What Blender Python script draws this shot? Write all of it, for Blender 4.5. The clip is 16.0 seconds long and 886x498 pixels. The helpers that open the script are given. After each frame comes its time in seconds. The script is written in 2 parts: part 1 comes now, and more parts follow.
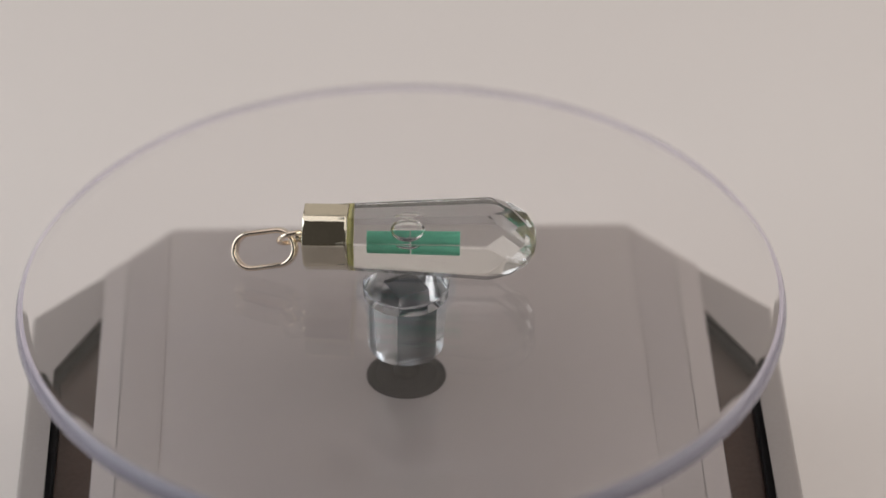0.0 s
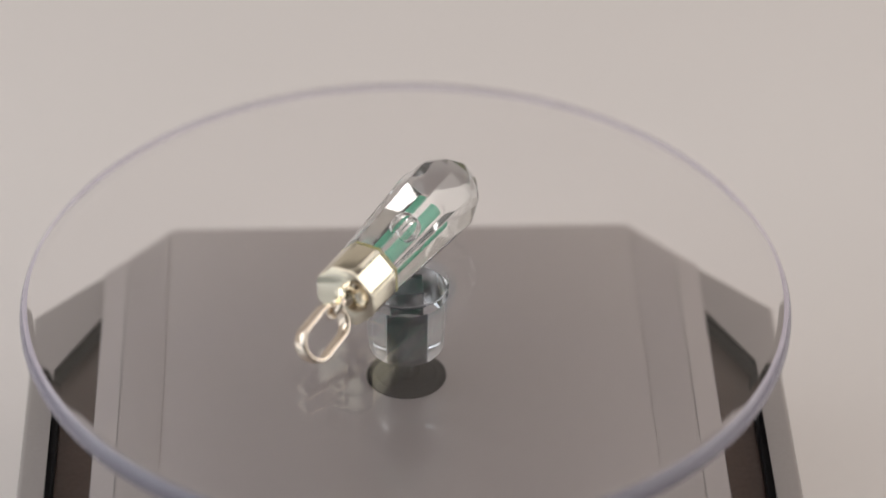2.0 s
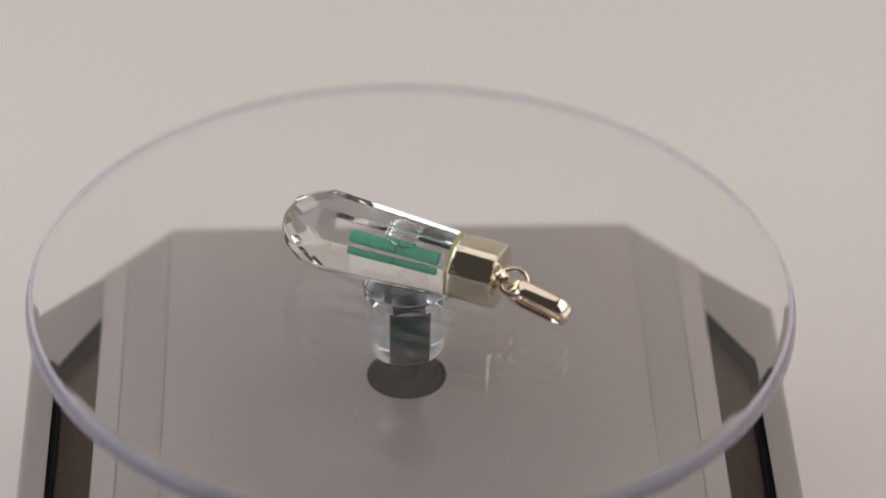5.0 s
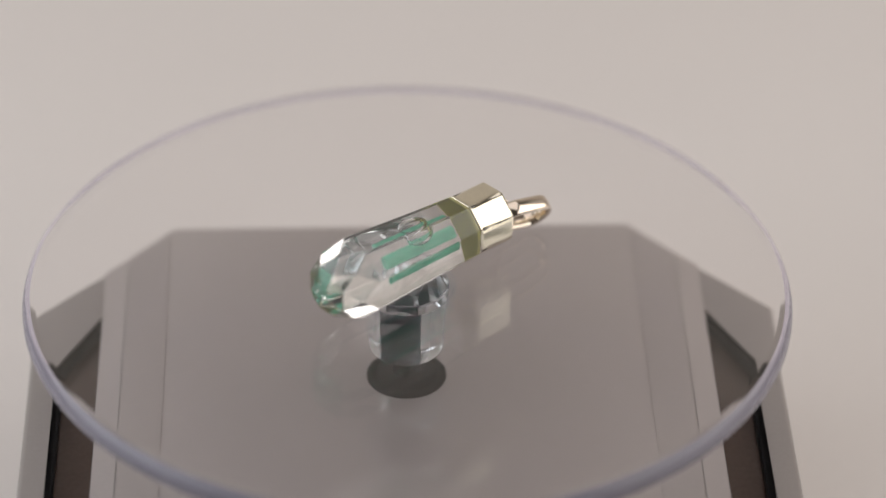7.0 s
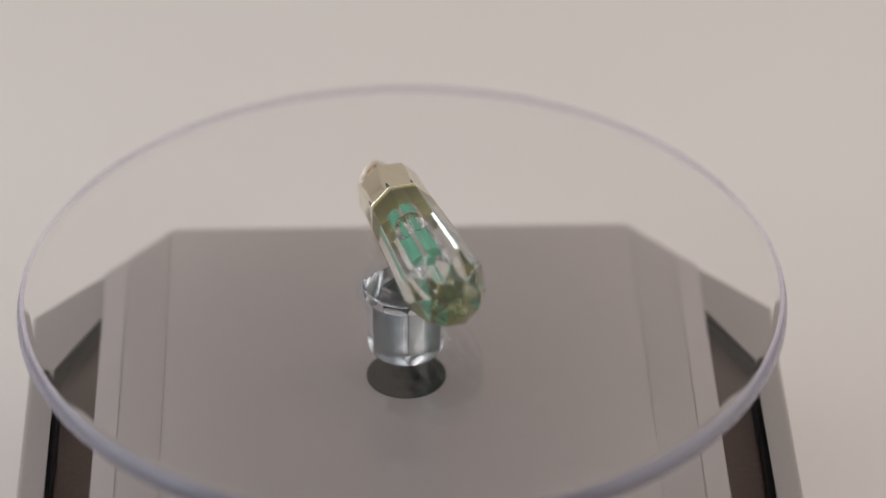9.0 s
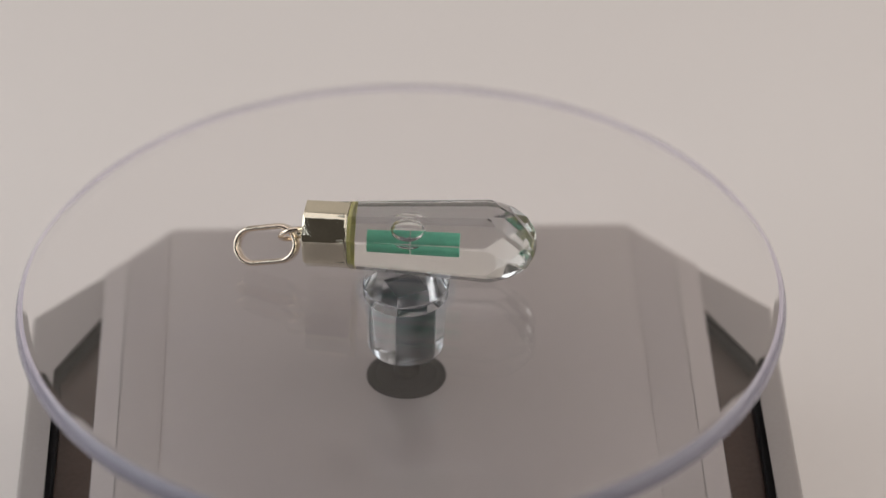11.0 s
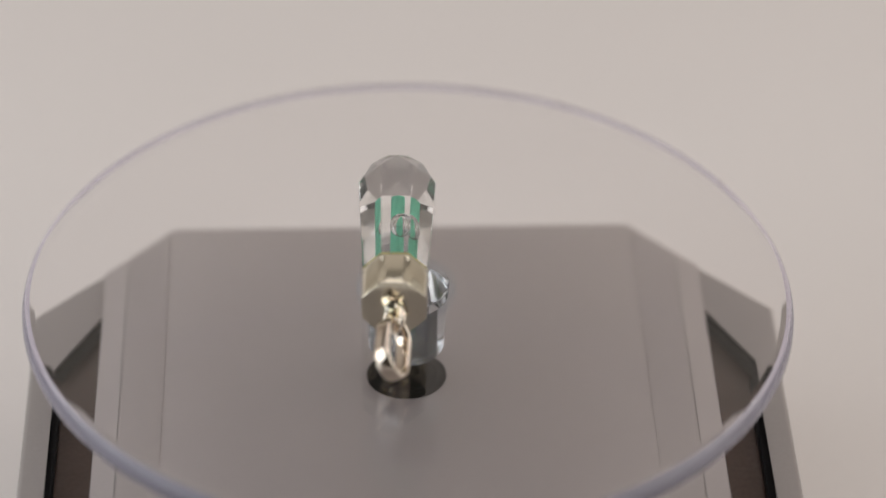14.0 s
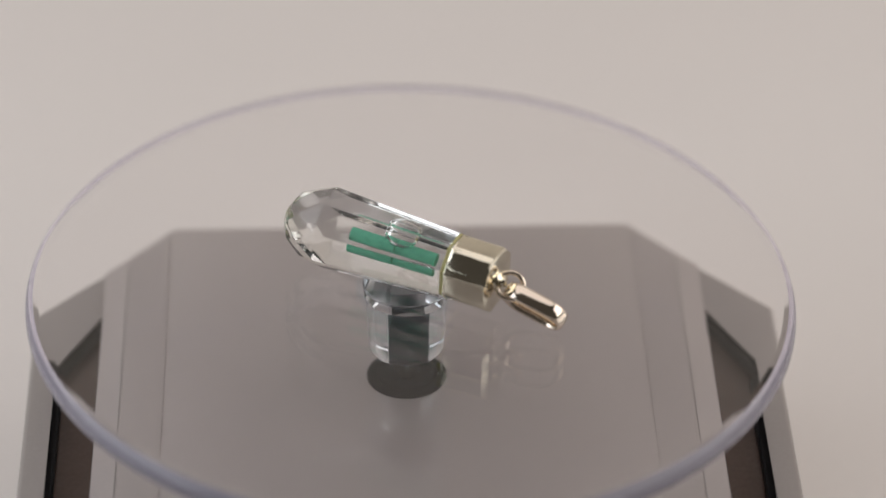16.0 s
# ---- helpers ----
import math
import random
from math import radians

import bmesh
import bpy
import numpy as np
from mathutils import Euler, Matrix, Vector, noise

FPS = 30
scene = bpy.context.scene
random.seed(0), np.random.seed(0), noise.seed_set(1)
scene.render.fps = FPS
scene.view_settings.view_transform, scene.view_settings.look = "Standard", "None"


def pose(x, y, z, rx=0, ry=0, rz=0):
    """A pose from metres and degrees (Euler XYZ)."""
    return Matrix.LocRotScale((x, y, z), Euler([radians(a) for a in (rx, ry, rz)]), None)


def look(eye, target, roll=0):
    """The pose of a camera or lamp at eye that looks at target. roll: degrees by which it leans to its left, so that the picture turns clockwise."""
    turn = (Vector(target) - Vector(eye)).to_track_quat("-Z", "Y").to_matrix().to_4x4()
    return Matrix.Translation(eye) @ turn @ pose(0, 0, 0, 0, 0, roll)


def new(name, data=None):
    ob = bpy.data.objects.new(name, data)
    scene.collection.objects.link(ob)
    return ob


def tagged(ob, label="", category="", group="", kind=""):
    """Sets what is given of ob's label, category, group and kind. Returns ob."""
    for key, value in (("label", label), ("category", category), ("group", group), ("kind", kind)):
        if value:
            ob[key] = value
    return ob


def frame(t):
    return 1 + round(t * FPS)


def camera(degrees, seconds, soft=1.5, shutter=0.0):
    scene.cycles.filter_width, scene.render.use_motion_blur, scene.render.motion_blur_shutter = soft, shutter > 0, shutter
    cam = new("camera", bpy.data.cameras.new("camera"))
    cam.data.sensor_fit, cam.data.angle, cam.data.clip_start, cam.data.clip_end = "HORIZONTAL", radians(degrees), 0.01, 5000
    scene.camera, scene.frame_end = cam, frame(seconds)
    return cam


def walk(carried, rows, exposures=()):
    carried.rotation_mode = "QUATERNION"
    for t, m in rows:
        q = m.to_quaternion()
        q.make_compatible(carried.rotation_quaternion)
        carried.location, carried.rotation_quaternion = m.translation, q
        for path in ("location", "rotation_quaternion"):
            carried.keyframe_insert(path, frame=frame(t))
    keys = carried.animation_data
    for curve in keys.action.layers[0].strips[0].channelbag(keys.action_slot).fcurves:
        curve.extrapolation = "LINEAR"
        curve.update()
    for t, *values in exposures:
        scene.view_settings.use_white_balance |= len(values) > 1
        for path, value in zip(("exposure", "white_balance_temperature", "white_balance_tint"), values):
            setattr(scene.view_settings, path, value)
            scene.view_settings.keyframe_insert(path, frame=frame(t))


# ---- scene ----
SECONDS = 16.0
cam = camera(14.0, SECONDS, soft=1.5)
cam.data.dof.use_dof = True
cam.data.dof.focus_distance = 0.533
cam.data.dof.aperture_fstop = 7.5
EYE, AIM = (0.0, -0.43763, 0.30825), (0.0053, 0.00912, 0.0)
walk(cam, [(0.0, look(EYE, AIM, 0.40)), (SECONDS, look(EYE, AIM, 0.40))])

# ---- light: a white photo table, open to the front and top, with soft panels above and at both sides ----
world = bpy.data.worlds.new("world")
scene.world = world
world.use_nodes = True
world.node_tree.nodes["Background"].inputs[0].default_value = (1.0, 0.88, 0.78, 1)
world.node_tree.nodes["Background"].inputs[1].default_value = 0.05
scene.view_settings.exposure = 0.04


def area_lamp(name, m, sx, sy, power, color):
    data = bpy.data.lights.new(name, "AREA")
    data.shape, data.size, data.size_y = "RECTANGLE", sx, sy
    data.energy, data.color = power, color
    ob = new(name, data)
    ob.matrix_world = m
    return ob


area_lamp("overhead_softbox", look((0.0, 0.10, 0.545), (0, 0.1001, 0)), 0.74, 0.50, 0.97, (1.0, 0.92, 0.895))
area_lamp("side_softbox", look((-0.44, -0.04, 0.22), (0, 0, 0.06)), 0.54, 0.42, 1.38, (0.92, 0.96, 1.0))
area_lamp("side_softbox", look((0.44, -0.04, 0.22), (0, 0, 0.06)), 0.54, 0.42, 1.22, (1.0, 0.96, 0.92))


# ---- materials ----
def material(name, color, rough=0.5, metal=0.0, vary=0.08, scale=60.0, fine=900.0, bump=0.0, **more):
    """Principled surface with mottling at two sizes, worn gloss and fine relief."""
    mat = bpy.data.materials.new(name)
    mat.use_nodes = True
    nt = mat.node_tree
    b = nt.nodes["Principled BSDF"]
    tc = nt.nodes.new("ShaderNodeTexCoord")
    big, small = nt.nodes.new("ShaderNodeTexNoise"), nt.nodes.new("ShaderNodeTexNoise")
    big.inputs["Scale"].default_value, small.inputs["Scale"].default_value = scale, fine
    big.inputs["Detail"].default_value = 5
    for n in (big, small):
        nt.links.new(tc.outputs["Object"], n.inputs["Vector"])
    add = nt.nodes.new("ShaderNodeMath")
    add.operation = "ADD"
    nt.links.new(big.outputs["Fac"], add.inputs[0])
    nt.links.new(small.outputs["Fac"], add.inputs[1])
    ramp = nt.nodes.new("ShaderNodeMapRange")
    ramp.inputs["From Min"].default_value, ramp.inputs["From Max"].default_value = 0.6, 1.4
    ramp.inputs["To Min"].default_value, ramp.inputs["To Max"].default_value = 1 - vary, 1 + vary
    nt.links.new(add.outputs[0], ramp.inputs["Value"])
    mul = nt.nodes.new("ShaderNodeVectorMath")
    mul.operation = "MULTIPLY"
    mul.inputs[0].default_value = color
    nt.links.new(ramp.outputs[0], mul.inputs[1])
    nt.links.new(mul.outputs[0], b.inputs["Base Color"])
    r = nt.nodes.new("ShaderNodeMapRange")
    r.inputs["From Min"].default_value, r.inputs["From Max"].default_value = 0.3, 0.7
    r.inputs["To Min"].default_value, r.inputs["To Max"].default_value = rough * 0.93, min(rough * 1.07, 1)
    nt.links.new(big.outputs["Fac"], r.inputs["Value"])
    if rough > 0:
        nt.links.new(r.outputs[0], b.inputs["Roughness"])
    else:
        b.inputs["Roughness"].default_value = 0
    b.inputs["Metallic"].default_value = metal
    if bump:
        bp = nt.nodes.new("ShaderNodeBump")
        bp.inputs["Strength"].default_value, bp.inputs["Distance"].default_value = bump, 0.0002
        nt.links.new(add.outputs[0], bp.inputs["Height"])
        nt.links.new(bp.outputs[0], b.inputs["Normal"])
    for key, value in more.items():
        b.inputs[key.replace("_", " ")].default_value = value
    return mat


PAPER = material("white_paper", (0.80, 0.757, 0.73), 0.75, vary=0.02, scale=8, fine=500, bump=0.05)
TENT = material("tent_fabric", (0.80, 0.78, 0.75), 0.9, vary=0.03, scale=10, fine=700, bump=0.1)
WALL = material("beige_paint", (0.62, 0.57, 0.52), 0.8, vary=0.04, scale=6, fine=300, bump=0.1)
WOOD = material("table_wood", (0.22, 0.14, 0.08), 0.45, vary=0.2, scale=9, fine=120, bump=0.1)
GREY = material("grey_plastic", (0.455, 0.41, 0.40), 0.3, vary=0.03, scale=60, fine=1500, bump=0.006, Coat_Weight=1.0, Coat_Roughness=0.12)
PALE = material("pale_plastic", (0.34, 0.31, 0.295), 0.4, vary=0.04, scale=60, fine=1500, bump=0.04)
STRIP = material("strip_plastic", (0.44, 0.397, 0.386), 0.3, vary=0.03, scale=60, fine=1500, bump=0.006, Coat_Weight=1.0, Coat_Roughness=0.12)
LINE = material("dark_seam", (0.29, 0.27, 0.255), 0.5, vary=0.1)
BROWN = material("brown_cell", (0.075, 0.047, 0.037), 0.25, vary=0.15, scale=90, fine=1200)
# black of the hub, also used for painted shade along the recess edges
BLACK = material("hub_black_and_shade", (0.006, 0.006, 0.007), 0.5, vary=0.2, scale=300, fine=3000, Specular_IOR_Level=0.12)
ACRYLIC = material("clear_acrylic", (0.985, 0.98, 0.985), 0.0, vary=0.0, Transmission_Weight=1.0, IOR=1.47)
RIM = material("lavender_acrylic_edge", (0.87, 0.82, 1.0), 0.2, vary=0.03, scale=120, Transmission_Weight=0.71, IOR=1.47)
SHAFT = material("spindle_acrylic", (0.90, 0.95, 1.0), 0.0, vary=0.0, Transmission_Weight=0.965, IOR=1.47)
FROST = material("sawn_acrylic", (0.93, 0.96, 1.0), 0.22, vary=0.03, scale=600, Transmission_Weight=1.0, IOR=1.49)
CRYSTAL = material("rock_crystal", (1.0, 1.0, 0.985), 0.0, vary=0.0, Transmission_Weight=0.965, IOR=1.54)
BUBBLE = material("air_bubble", (1.0, 1.0, 1.0), 0.0, vary=0.0, Transmission_Weight=1.0, IOR=0.78)
GREEN = material("green_liquid", (0.24, 0.82, 0.58), 0.25, vary=0.16, scale=420, fine=1500, Transmission_Weight=0.35, IOR=1.1)
SILVER = material("warm_silver", (0.90, 0.855, 0.70), 0.08, 1.0, vary=0.06, scale=330, fine=3000, bump=0.07)
GOLDISH = material("rosy_silver", (0.88, 0.78, 0.66), 0.09, 1.0, vary=0.06, scale=300, fine=4000, bump=0.02)
STEEL = material("dark_steel", (0.055, 0.06, 0.068), 0.3, 0.7, vary=0.08, scale=500, fine=4000, bump=0.03)
GLUE = material("olive_glue", (0.80, 0.74, 0.28), 0.4, vary=0.15, scale=400, fine=3000)


# ---- mesh helpers ----
def mesh_object(name, bm, mat, smooth=None, shell=False):
    if not shell:
        bmesh.ops.recalc_face_normals(bm, faces=bm.faces)
    me = bpy.data.meshes.new(name)
    if smooth is not None:
        for f in bm.faces:
            f.smooth = True
        for e in bm.edges:
            e.smooth = len(e.link_faces) == 2 and e.calc_face_angle(0) < radians(smooth)
    bm.to_mesh(me)
    bm.free()
    me.materials.append(mat)
    return new(name, me)


def part(name, bm, mat, parent, label="", smooth=None, m=None, shell=False):
    ob = mesh_object(name, bm, mat, smooth, shell)
    ob.parent = parent
    if m is not None:
        ob.matrix_basis = m
    return tagged(ob, label)


def box(bm, x0, x1, y0, y1, z0, z1, bevel=0.0, segments=2):
    m = Matrix.Translation(((x0 + x1) / 2, (y0 + y1) / 2, (z0 + z1) / 2)) @ Matrix.Diagonal((x1 - x0, y1 - y0, z1 - z0, 1))
    made = bmesh.ops.create_cube(bm, size=1, matrix=m)["verts"]
    if bevel:
        edges = list({e for v in made for e in v.link_edges})
        bmesh.ops.bevel(bm, geom=edges, offset=bevel, segments=segments, affect="EDGES", profile=0.5)
    return bm


def prism(bm, outline, z0, z1, bevel=0.0, segments=3):
    """An upright solid over a convex or concave outline."""
    low = [bm.verts.new((x, y, z0)) for x, y in outline]
    top = [bm.verts.new((x, y, z1)) for x, y in outline]
    n = len(outline)
    bm.faces.new(low[::-1])
    lid = bm.faces.new(top)
    for i in range(n):
        bm.faces.new((low[i], low[(i + 1) % n], top[(i + 1) % n], top[i]))
    if bevel:
        bmesh.ops.bevel(bm, geom=list(lid.edges), offset=bevel, segments=segments, affect="EDGES", profile=0.5)
    return bm


def lathe(bm, profile, steps=96, closed=True, cx=0.0, cy=0.0):
    """Turns a profile of (radius, z) round the upright axis."""
    rings = []
    for r, z in profile:
        rings.append([bm.verts.new((cx + r * math.cos(2 * math.pi * i / steps), cy + r * math.sin(2 * math.pi * i / steps), z)) for i in range(steps)])
    pairs = list(zip(rings, rings[1:])) + ([(rings[-1], rings[0])] if closed else [])
    for a, b in pairs:
        for i in range(steps):
            bm.faces.new((a[i], a[(i + 1) % steps], b[(i + 1) % steps], b[i]))
    if not closed:
        bm.faces.new(rings[0])
        bm.faces.new(rings[-1][::-1])
    return bm


def octagon(radius, x, turn=22.5, n=8):
    """Corners of an octagon round the x axis."""
    return [(x, radius * math.cos(radians(turn + 360 / n * i)), radius * math.sin(radians(turn + 360 / n * i))) for i in range(n)]


# ---- the setting ----
GROUND_Z = -0.050


def build_setting():
    # one white sheet: flat, turned up a little where it meets the wall
    bm = bmesh.new()
    prof = [(-0.36, 0.0), (0.36, 0.0)] + [(0.36 + 0.06 * math.sin(radians(a)), 0.06 - 0.06 * math.cos(radians(a))) for a in range(10, 71, 10)]
    a = [bm.verts.new((-0.495, y, GROUND_Z + z)) for y, z in prof]
    b = [bm.verts.new((0.495, y, GROUND_Z + z)) for y, z in prof]
    for i in range(len(prof) - 1):
        bm.faces.new((a[i], b[i], b[i + 1], a[i + 1]))
    sheet = mesh_object("backdrop", bm, PAPER, 40)
    sheet.modifiers.new("thickness", "SOLIDIFY").thickness = -0.0008
    tagged(sheet, "white paper sheet lying under the turntable", "backdrop", kind="structure")
    for name, x in (("wall_west", -0.50), ("wall_east", 0.50)):
        bm = box(bmesh.new(), x - 0.004, x + 0.004, -0.02, 0.45, GROUND_Z - 0.0005, 0.40)
        tagged(mesh_object(name, bm, TENT), "white fabric side of an open photo box", "wall", kind="structure")
    bm = box(bmesh.new(), -0.80, 0.80, 0.44, 0.50, GROUND_Z - 0.001, 0.85)
    tagged(mesh_object("wall_north", bm, WALL), "warm beige painted wall behind the paper", "wall", kind="structure")
    bm = box(bmesh.new(), -0.80, 0.80, -0.45, 0.60, GROUND_Z - 0.042, GROUND_Z - 0.002, 0.004)
    tagged(mesh_object("floor", bm, WOOD), "brown wooden table top under the white paper", "table top", kind="structure")


# ---- the turntable base ----
BASE_TOP = -0.0186
BACK, FRONT, SIDE = 0.0398, -0.0700, 0.0572


def build_base():
    root = tagged(new("turntable"), "grey octagonal plastic turntable with dark recesses, standing on white paper", "turntable")
    root.matrix_world = pose(-0.0002, 0, 0, 0, 0, 1.3)
    s, c = SIDE - 0.001, 0.0195
    line = [(s, FRONT + c), (s, BACK - 0.023), (s - c, BACK - 0.001), (-s + c, BACK - 0.001), (-s, BACK - 0.023), (-s, FRONT + c), (-s + c, FRONT + 0.001), (s - c, FRONT + 0.001)]
    part("body", prism(bmesh.new(), line, GROUND_Z + 0.0005, BASE_TOP - 0.0030, 0.0006), BROWN, root, "dark brown recessed tray")
    return root


build_setting()
base = build_base()


def build_base_parts(root):
    bend = BACK - 0.0232
    for s in (1, -1):
        line = [(-SIDE, FRONT + 0.0195), (-0.0440, FRONT + 0.0065), (-0.0440, FRONT + 0.0250), (-0.0470, FRONT + 0.0250), (-0.0540, FRONT + 0.0400), (-0.0540, 0.0030), (-0.0470, 0.0172), (-0.0440, 0.0172), (-0.0440, BACK - 0.0090), (-SIDE, bend)]
        line = [(x * s, y) for x, y in line][::s]
        part("side_frame", prism(bmesh.new(), line, GROUND_Z + 0.001, BASE_TOP, 0.0008, 3), PALE, root, "pale grey rounded outer frame", 40)
    plate = [(-0.0466, FRONT + 0.009), (-0.0370, FRONT), (0.0370, FRONT), (0.0466, FRONT + 0.009), (0.0466, BACK - 0.0120), (0.0362, BACK), (-0.0362, BACK), (-0.0466, BACK - 0.0120)]
    part("top_plate", prism(bmesh.new(), plate, GROUND_Z + 0.0012, BASE_TOP + 0.0002, 0.0003, 2), GREY, root, "smooth grey top plate", 40)
    for s in (1, -1):
        part("groove", box(bmesh.new(), s * 0.0430 - 0.0001, s * 0.0430 + 0.0001, FRONT + 0.012, BACK - 0.010, BASE_TOP - 0.001, BASE_TOP + 0.00025), LINE, root, "thin dark groove")
        line = [(s * 0.0366, FRONT + 0.004), (s * 0.0426, FRONT + 0.010), (s * 0.0426, BACK - 0.0088), (s * 0.0366, BACK - 0.0018)][::s]
        part("inlay_strip", prism(bmesh.new(), line, BASE_TOP - 0.001, BASE_TOP + 0.0003), STRIP, root, "slightly darker grey inlaid strip")
        # black strips, side and diagonal, stand for the shade under the frame's edge
        x0, x1 = sorted((s * 0.0522, s * 0.0545))
        part("shade_strip", box(bmesh.new(), x0, x1, FRONT + 0.03, 0.001, BASE_TOP - 0.0034, BASE_TOP - 0.0012, 0.0004), BLACK, root, "dark strip standing in for shade along the recess edge")
        bm = box(bmesh.new(), -0.0082, 0.0082, -0.0007, 0.0007, BASE_TOP - 0.0034, BASE_TOP - 0.0010, 0.0003)
        part("shade_strip", bm, BLACK, root, "dark strip standing in for shade along the recess edge", None, pose(s * 0.0502, 0.0090, 0, 0, 0, -s * 63.8))
    # pale tab modelled in place of a highlight on the left inner wall
    part("wall_highlight", box(bmesh.new(), -0.0537, -0.0526, -0.0212, -0.0172, BASE_TOP - 0.0045, BASE_TOP - 0.0022, 0.0004), PALE, root, "small pale tab standing in for a highlight on the frame wall")
    part("hub", lathe(bmesh.new(), [(0.0061, BASE_TOP - 0.001), (0.0060, BASE_TOP + 0.0004), (0.0056, BASE_TOP + 0.0007), (0.0046, BASE_TOP + 0.0007), (0.0044, BASE_TOP + 0.0009), (0.0036, BASE_TOP + 0.0010), (0.0020, BASE_TOP + 0.0010), (0.0018, BASE_TOP + 0.0064)], 64, False), BLACK, root, "glossy black motor hub", 40)


# ---- the turning disc with its spindle ----
SPIN = 32.42
PEG_TURN = -62.0
WOBBLE, LOW_SIDE = math.tan(radians(0.85)), radians(203)  # the plate sits a little askew and off-centre on its spindle
OFF_CENTRE = Vector((0.0008 * math.cos(LOW_SIDE), 0.0008 * math.sin(LOW_SIDE)))


def build_disc():
    root = tagged(new("turning_disc"), "round clear acrylic turntable disc with lavender edge", "turntable disc")
    # one cast solid: the plate and, through its middle, a tapered spindle with a square socket from below
    n, h, joint = 180, 0.00246, 0.0075
    profile = [(0.0050, -0.0129), (0.0054, -0.0128), (0.0056, -0.0125), (0.0057, -0.0119), (0.00625, -0.0033), (0.0063, -0.0031), (joint, -0.0031), (0.0561, -0.0031), (0.0563, -0.0031), (0.0569, -0.0030), (0.0571, -0.0026), (0.0571, -0.0019), (0.0569, -0.0012), (0.0565, -0.0006), (0.0559, -0.0002), (0.0552, 0.0), (0.0551, 0.0), (joint, 0.0), (0.00645, 0.0), (0.0064, 0.0001), (0.0063, 0.0002), (0.0061, 0.0003)]
    bm = bmesh.new()
    rings = []
    for r, z in profile:
        lean = WOBBLE * r if z > -0.005 else 0.0
        ox, oy = OFF_CENTRE if r > 0.02 else (0.0, 0.0)
        rings.append([bm.verts.new((ox + r * math.cos(2 * math.pi * i / n), oy + r * math.sin(2 * math.pi * i / n), z - lean * math.cos(2 * math.pi * i / n - LOW_SIDE))) for i in range(n)])
    turn = radians(PEG_TURN)
    socket = []
    for z in (-0.0129, -0.0006):
        ring = []
        for i in range(n):
            a = 2 * math.pi * i / n
            k = h / max(abs(math.cos(a - turn)), abs(math.sin(a - turn)))
            ring.append(bm.verts.new((k * math.cos(a), k * math.sin(a), z)))
        socket.append(ring)
    for a, b in list(zip(rings, rings[1:])) + [(socket[0], rings[0]), (socket[1], socket[0])]:
        for i in range(n):
            bm.faces.new((a[i], a[(i + 1) % n], b[(i + 1) % n], b[i]))
    bm.faces.new(rings[-1])
    bm.faces.new(socket[1])
    bmesh.ops.recalc_face_normals(bm, faces=bm.faces)
    def shell(keep):
        piece = bm.copy()
        bmesh.ops.delete(piece, geom=[f for f in piece.faces if not keep(f.calc_center_median())], context="FACES")
        return piece

    def edge_wall(c):
        return (c.xy - OFF_CENTRE).length > 0.0561

    plate = part("plate", shell(lambda c: c.xy.length >= joint and not edge_wall(c)), ACRYLIC, root, "clear acrylic plate", 40, None, True)
    part("rim", shell(edge_wall), RIM, plate, "milky lavender polished edge", 40, None, True)
    boss = shell(lambda c: c.xy.length < joint)
    bm.free()
    spindle = part("spindle", boss, SHAFT, root, "clear acrylic spindle with a square socket", 30, None, True)
    spindle.data.materials.append(FROST)
    for f in spindle.data.polygons:
        if f.center.z < -0.01275:
            f.material_index = 1
    part("square_peg", box(bmesh.new(), -0.0024, 0.0024, -0.0024, 0.0024, -0.0133, -0.0012, 0.00012), STEEL, root, "dark steel square peg", None, pose(0, 0, 0, 0, 0, PEG_TURN))
    for x, z, turn, long in ((-0.0008, -0.0040, 8, 0.0009), (0.0005, -0.0037, -24, 0.0006), (0.0002, -0.0052, 15, 0.0005)):
        for quarter in (0, 90, 180, 270):
            m = pose(0, 0, 0, 0, 0, PEG_TURN + quarter) @ pose(x, -0.00240, z, 0, turn, 0)
            part("scratch", box(bmesh.new(), -long, long, -0.00003, 0.00002, -0.00003, 0.00003), SILVER, root, "fine pale scratch", None, m)
    return root


# ---- the pendant ----
def band(bm, length, width, deep, thick, steps=48):
    """A stadium-shaped loop of flat rounded band in the x, z plane."""
    r = width / 2
    straight = length - width
    path = []
    for i in range(steps):
        a = 2 * math.pi * i / steps
        x, z = r * math.cos(a), r * math.sin(a)
        path.append((x + (straight / 2 if x > 0 else -straight / 2), z, math.cos(a), math.sin(a)))
    rings = []
    section = []
    for k in range(12):
        b = 2 * math.pi * k / 12
        c, s = math.cos(b), math.sin(b)
        section.append((math.copysign(abs(c) ** 0.7, c) * deep / 2, math.copysign(abs(s) ** 0.8, s) * thick / 2))
    for x, z, nx, nz in path:
        rings.append([bm.verts.new((x + nx * t, d, z + nz * t)) for d, t in section])
    for i in range(steps):
        a, b = rings[i], rings[(i + 1) % steps]
        for k in range(12):
            bm.faces.new((a[k], a[(k + 1) % 12], b[(k + 1) % 12], b[k]))
    return bm


def torus(bm, big, small, steps=40, sides=12):
    rings = []
    for i in range(steps):
        a = 2 * math.pi * i / steps
        rings.append([bm.verts.new(((big + small * math.cos(2 * math.pi * k / sides)) * math.cos(a), small * math.sin(2 * math.pi * k / sides), (big + small * math.cos(2 * math.pi * k / sides)) * math.sin(a))) for k in range(sides)])
    for i in range(steps):
        a, b = rings[i], rings[(i + 1) % steps]
        for k in range(sides):
            bm.faces.new((a[k], a[(k + 1) % sides], b[(k + 1) % sides], b[k]))
    return bm


OCT = 1 / math.cos(radians(22.5))
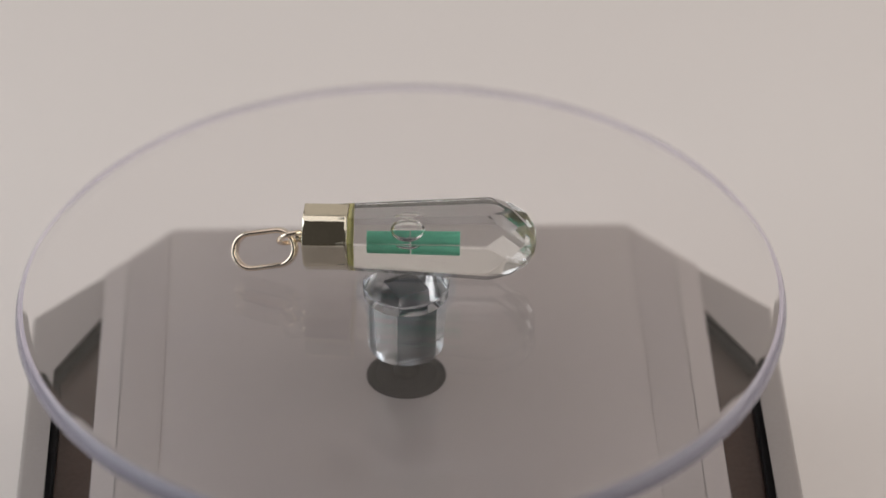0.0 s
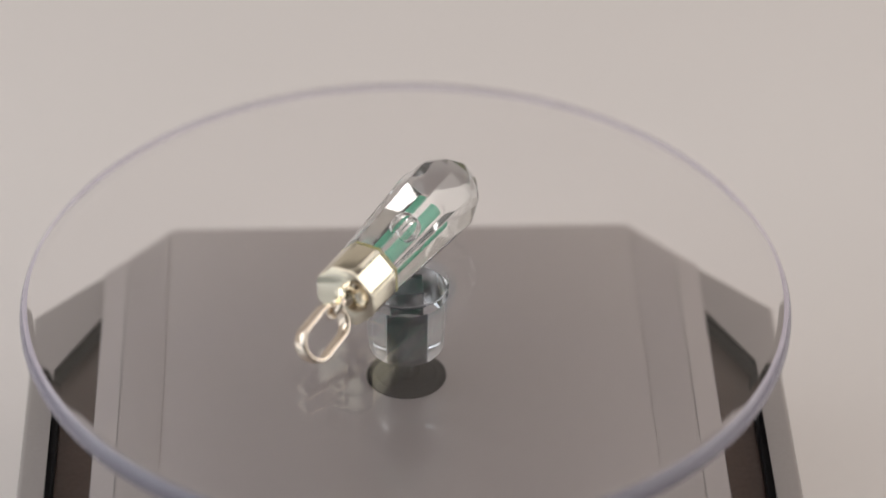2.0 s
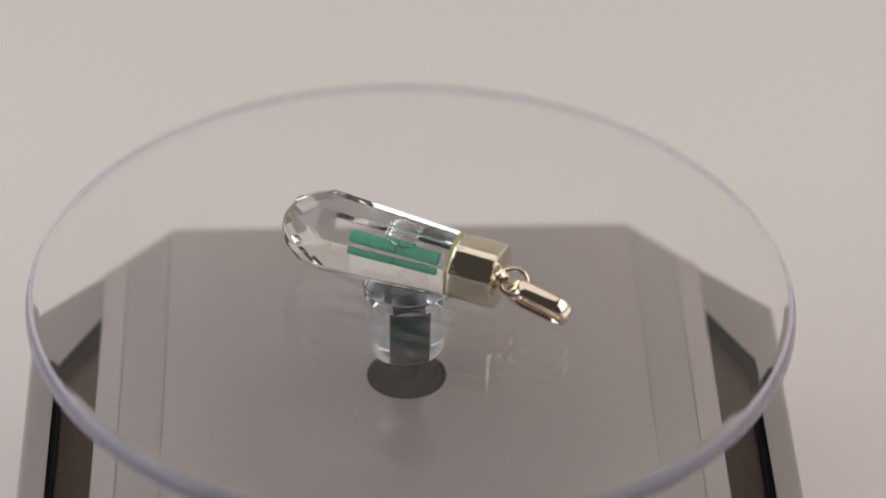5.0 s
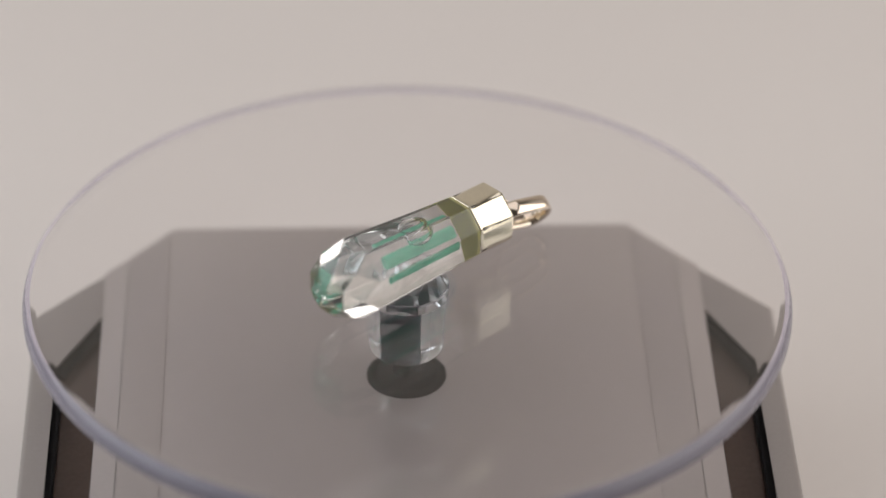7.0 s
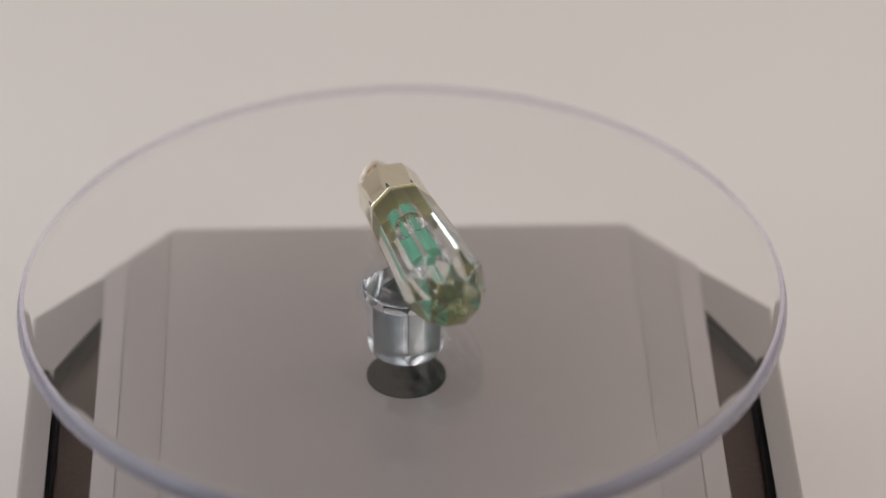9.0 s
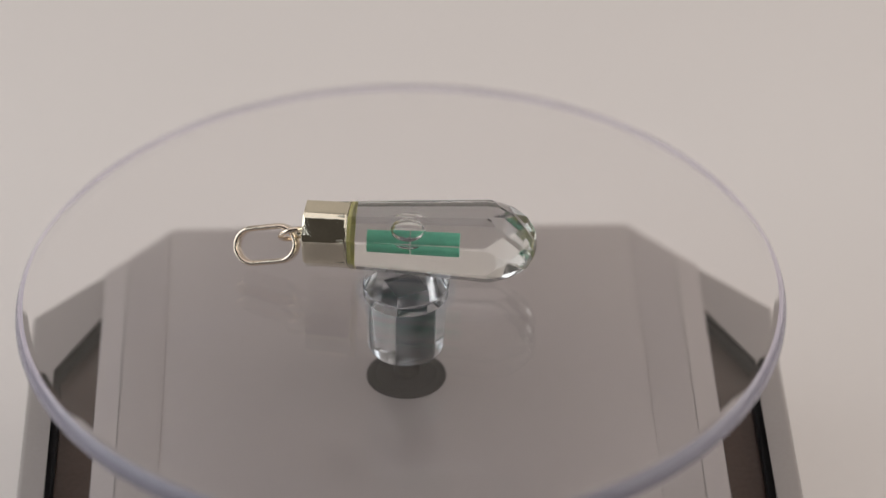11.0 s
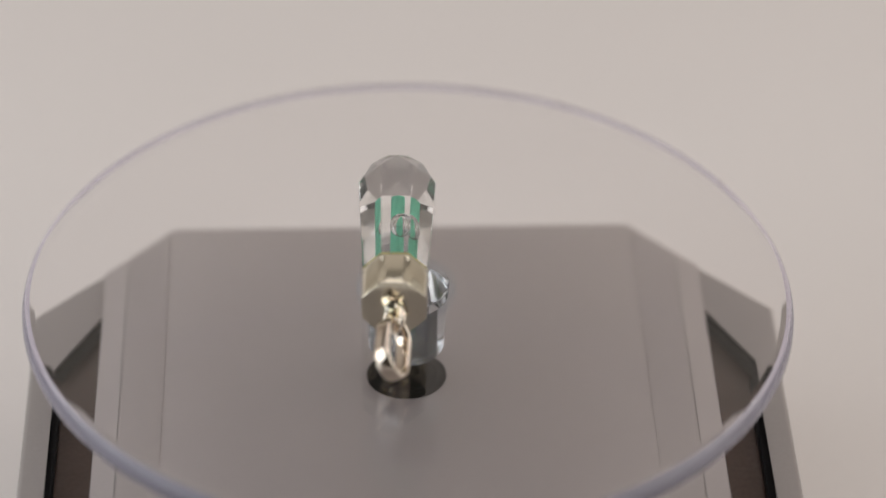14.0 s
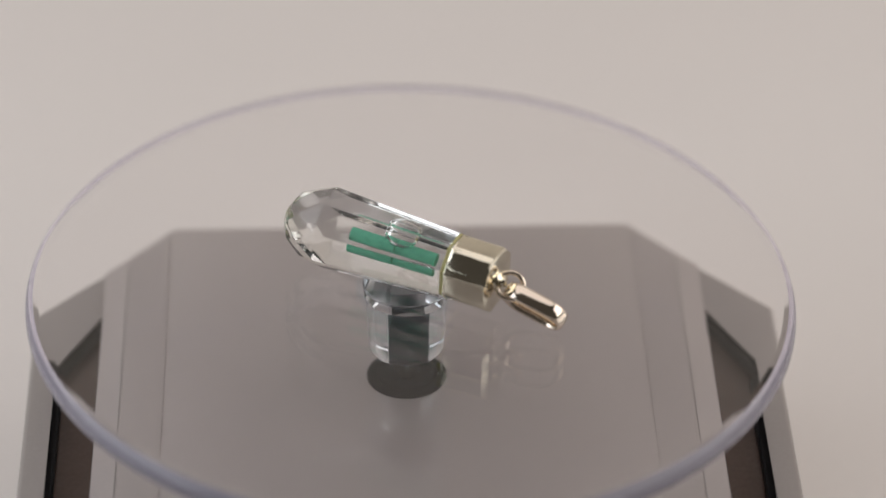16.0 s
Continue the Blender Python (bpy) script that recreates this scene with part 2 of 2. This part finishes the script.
PENDANT_C, PENDANT_W = Vector((-0.0155, 0.0030, 0.0065)), Vector((0.0116, 0.0008, 0.0076))


def build_pendant():
    """Along its own x axis: the loop at the low end, the faceted tip at the high end."""
    root = tagged(new("crystal_pendant"), "faceted clear crystal vial pendant with green filling and silver cap", "pendant")
    way = (PENDANT_W - PENDANT_C).normalized()
    yaw, tilt = math.atan2(way.y, way.x), -math.asin(way.z)
    mid = PENDANT_C.lerp(PENDANT_W, 15.5 / 27.1)
    body = mid, math.degrees(tilt), math.degrees(yaw)
    m = pose(*body[0], 0, body[1], body[2])

    def own(name, bm, mat, label="", smooth=None, parent=None, extra=None):
        return part(name, bm, mat, parent or root, label, smooth, (m @ extra if extra is not None else m) if parent is None else extra)

    # crystal body: eight tapering sides and a cut dome
    bm = bmesh.new()
    pts = octagon(0.00440 * OCT, -0.0143) + octagon(0.00580 * OCT, 0.0121)
    pts += octagon(0.00535, 0.0153, 0) + octagon(0.00390, 0.0176, 22.5) + octagon(0.0019, 0.0188, 0) + octagon(0.0009, 0.0190, 22.5, 4)
    vs = [bm.verts.new(p) for p in pts]
    hull = bmesh.ops.convex_hull(bm, input=vs)
    bmesh.ops.delete(bm, geom=[v for v in hull["geom_interior"] if isinstance(v, bmesh.types.BMVert)], context="VERTS")
    bmesh.ops.dissolve_limit(bm, angle_limit=radians(1.5), verts=bm.verts, edges=bm.edges)
    bmesh.ops.bevel(bm, geom=list(bm.edges), offset=0.0001, segments=1, affect="EDGES", profile=0.5)
    own("crystal", bm, CRYSTAL, "clear eight-sided cut crystal")
    # filling: two lengths of green, and a bubble
    for x0, x1, r in ((-0.0058, 0.0006, 0.00098), (0.0008, 0.0080, 0.00102)):
        bm = bmesh.new()
        bmesh.ops.create_cone(bm, segments=24, radius1=r, radius2=r, depth=x1 - x0, cap_ends=True, matrix=Matrix.Translation(((x0 + x1) / 2, -0.0002, -0.0003)) @ pose(0, 0, 0, 0, 90, 0))
        own("filling", bm, GREEN, "translucent green filling", 40)
    bm = bmesh.new()
    bmesh.ops.create_uvsphere(bm, u_segments=32, v_segments=20, radius=1, matrix=Matrix.Translation((0.0003, -0.0008, 0.0016)) @ Matrix.Diagonal((0.0026, 0.0017, 0.0018, 1)))
    own("bubble", bm, BUBBLE, "clear trapped air bubble", 50)
    # cap: an octagonal cup
    bm = bmesh.new()
    prof = [(0.00462, -0.0085), (0.00472, -0.0087), (0.00476, -0.0091), (0.00476, -0.0148), (0.00462, -0.0152), (0.0040, -0.01535)]
    rings = [[bm.verts.new(p) for p in octagon(r * OCT, x)] for r, x in prof]
    inner = [[bm.verts.new(p) for p in octagon(r * OCT, x)] for r, x in ((0.00452, -0.0085), (0.00452, -0.0147))]
    for a, b in list(zip(rings, rings[1:])) + [(inner[0], rings[0]), (inner[1], inner[0])]:
        for i in range(8):
            bm.faces.new((a[i], a[(i + 1) % 8], b[(i + 1) % 8], b[i]))
    bm.faces.new(rings[-1])
    bm.faces.new(inner[1])
    ridges = [e for e in bm.edges if abs(e.verts[0].co.x - e.verts[1].co.x) > 0.005 and min(v.co.yz.length for v in e.verts) > 0.0050]
    bmesh.ops.bevel(bm, geom=ridges, offset=0.00085, segments=5, affect="EDGES", profile=0.5)
    own("cap", bm, SILVER, "polished octagonal silver cap", 25)
    bm = bmesh.new()
    ring = [[bm.verts.new(p) for p in octagon(r * OCT, x)] for r, x in ((0.00451, -0.0080), (0.00451, -0.0146), (0.00447, -0.0146), (0.00447, -0.0080))]
    for i in range(8):
        for k in range(4):
            a, b = ring[k], ring[(k + 1) % 4]
            bm.faces.new((a[i], a[(i + 1) % 8], b[(i + 1) % 8], b[i]))
    own("glue", bm, GLUE, "thin olive glue line")
    bm = bmesh.new()
    prism(bm, [(y, z) for _, y, z in octagon(0.0044 * OCT, 0)], 0, 0.0002)
    bmesh.ops.transform(bm, matrix=Matrix.Translation((-0.01455, 0, 0)) @ pose(0, 0, 0, 90, 0, 90), verts=bm.verts)
    own("glue_bed", bm, GLUE, "olive glue bed")
    # fittings
    bm = lathe(bmesh.new(), [(0.0016, 0.0), (0.0015, 0.0004), (0.0008, 0.0009), (0.0007, 0.0014)], 24, False)
    own("peg", bm, SILVER, "small silver peg", 40, None, pose(-0.0152, 0, 0, 0, -90, 0))
    own("jump_ring", torus(bmesh.new(), 0.00195, 0.00040), GOLDISH, "small round jump ring", 60, None, pose(-0.0173, 0, -0.0003, 37, 0, 21))
    own("bail", band(bmesh.new(), 0.0093, 0.0052, 0.0026, 0.0009), GOLDISH, "polished oval bail loop", 60, None, pose(-0.0214, 0.0001, -0.0025, -33, -11, -3))
    return root


build_base_parts(base)
disc = build_disc()
pendant = build_pendant()


def motions():
    rows = [(k * 0.5, pose(0, 0, 0, 0, 0, SPIN * k * 0.5)) for k in range(33)]
    walk(disc, [(t, pose(-0.00025, 0, 0) @ m) for t, m in rows])
    walk(pendant, rows)


motions()
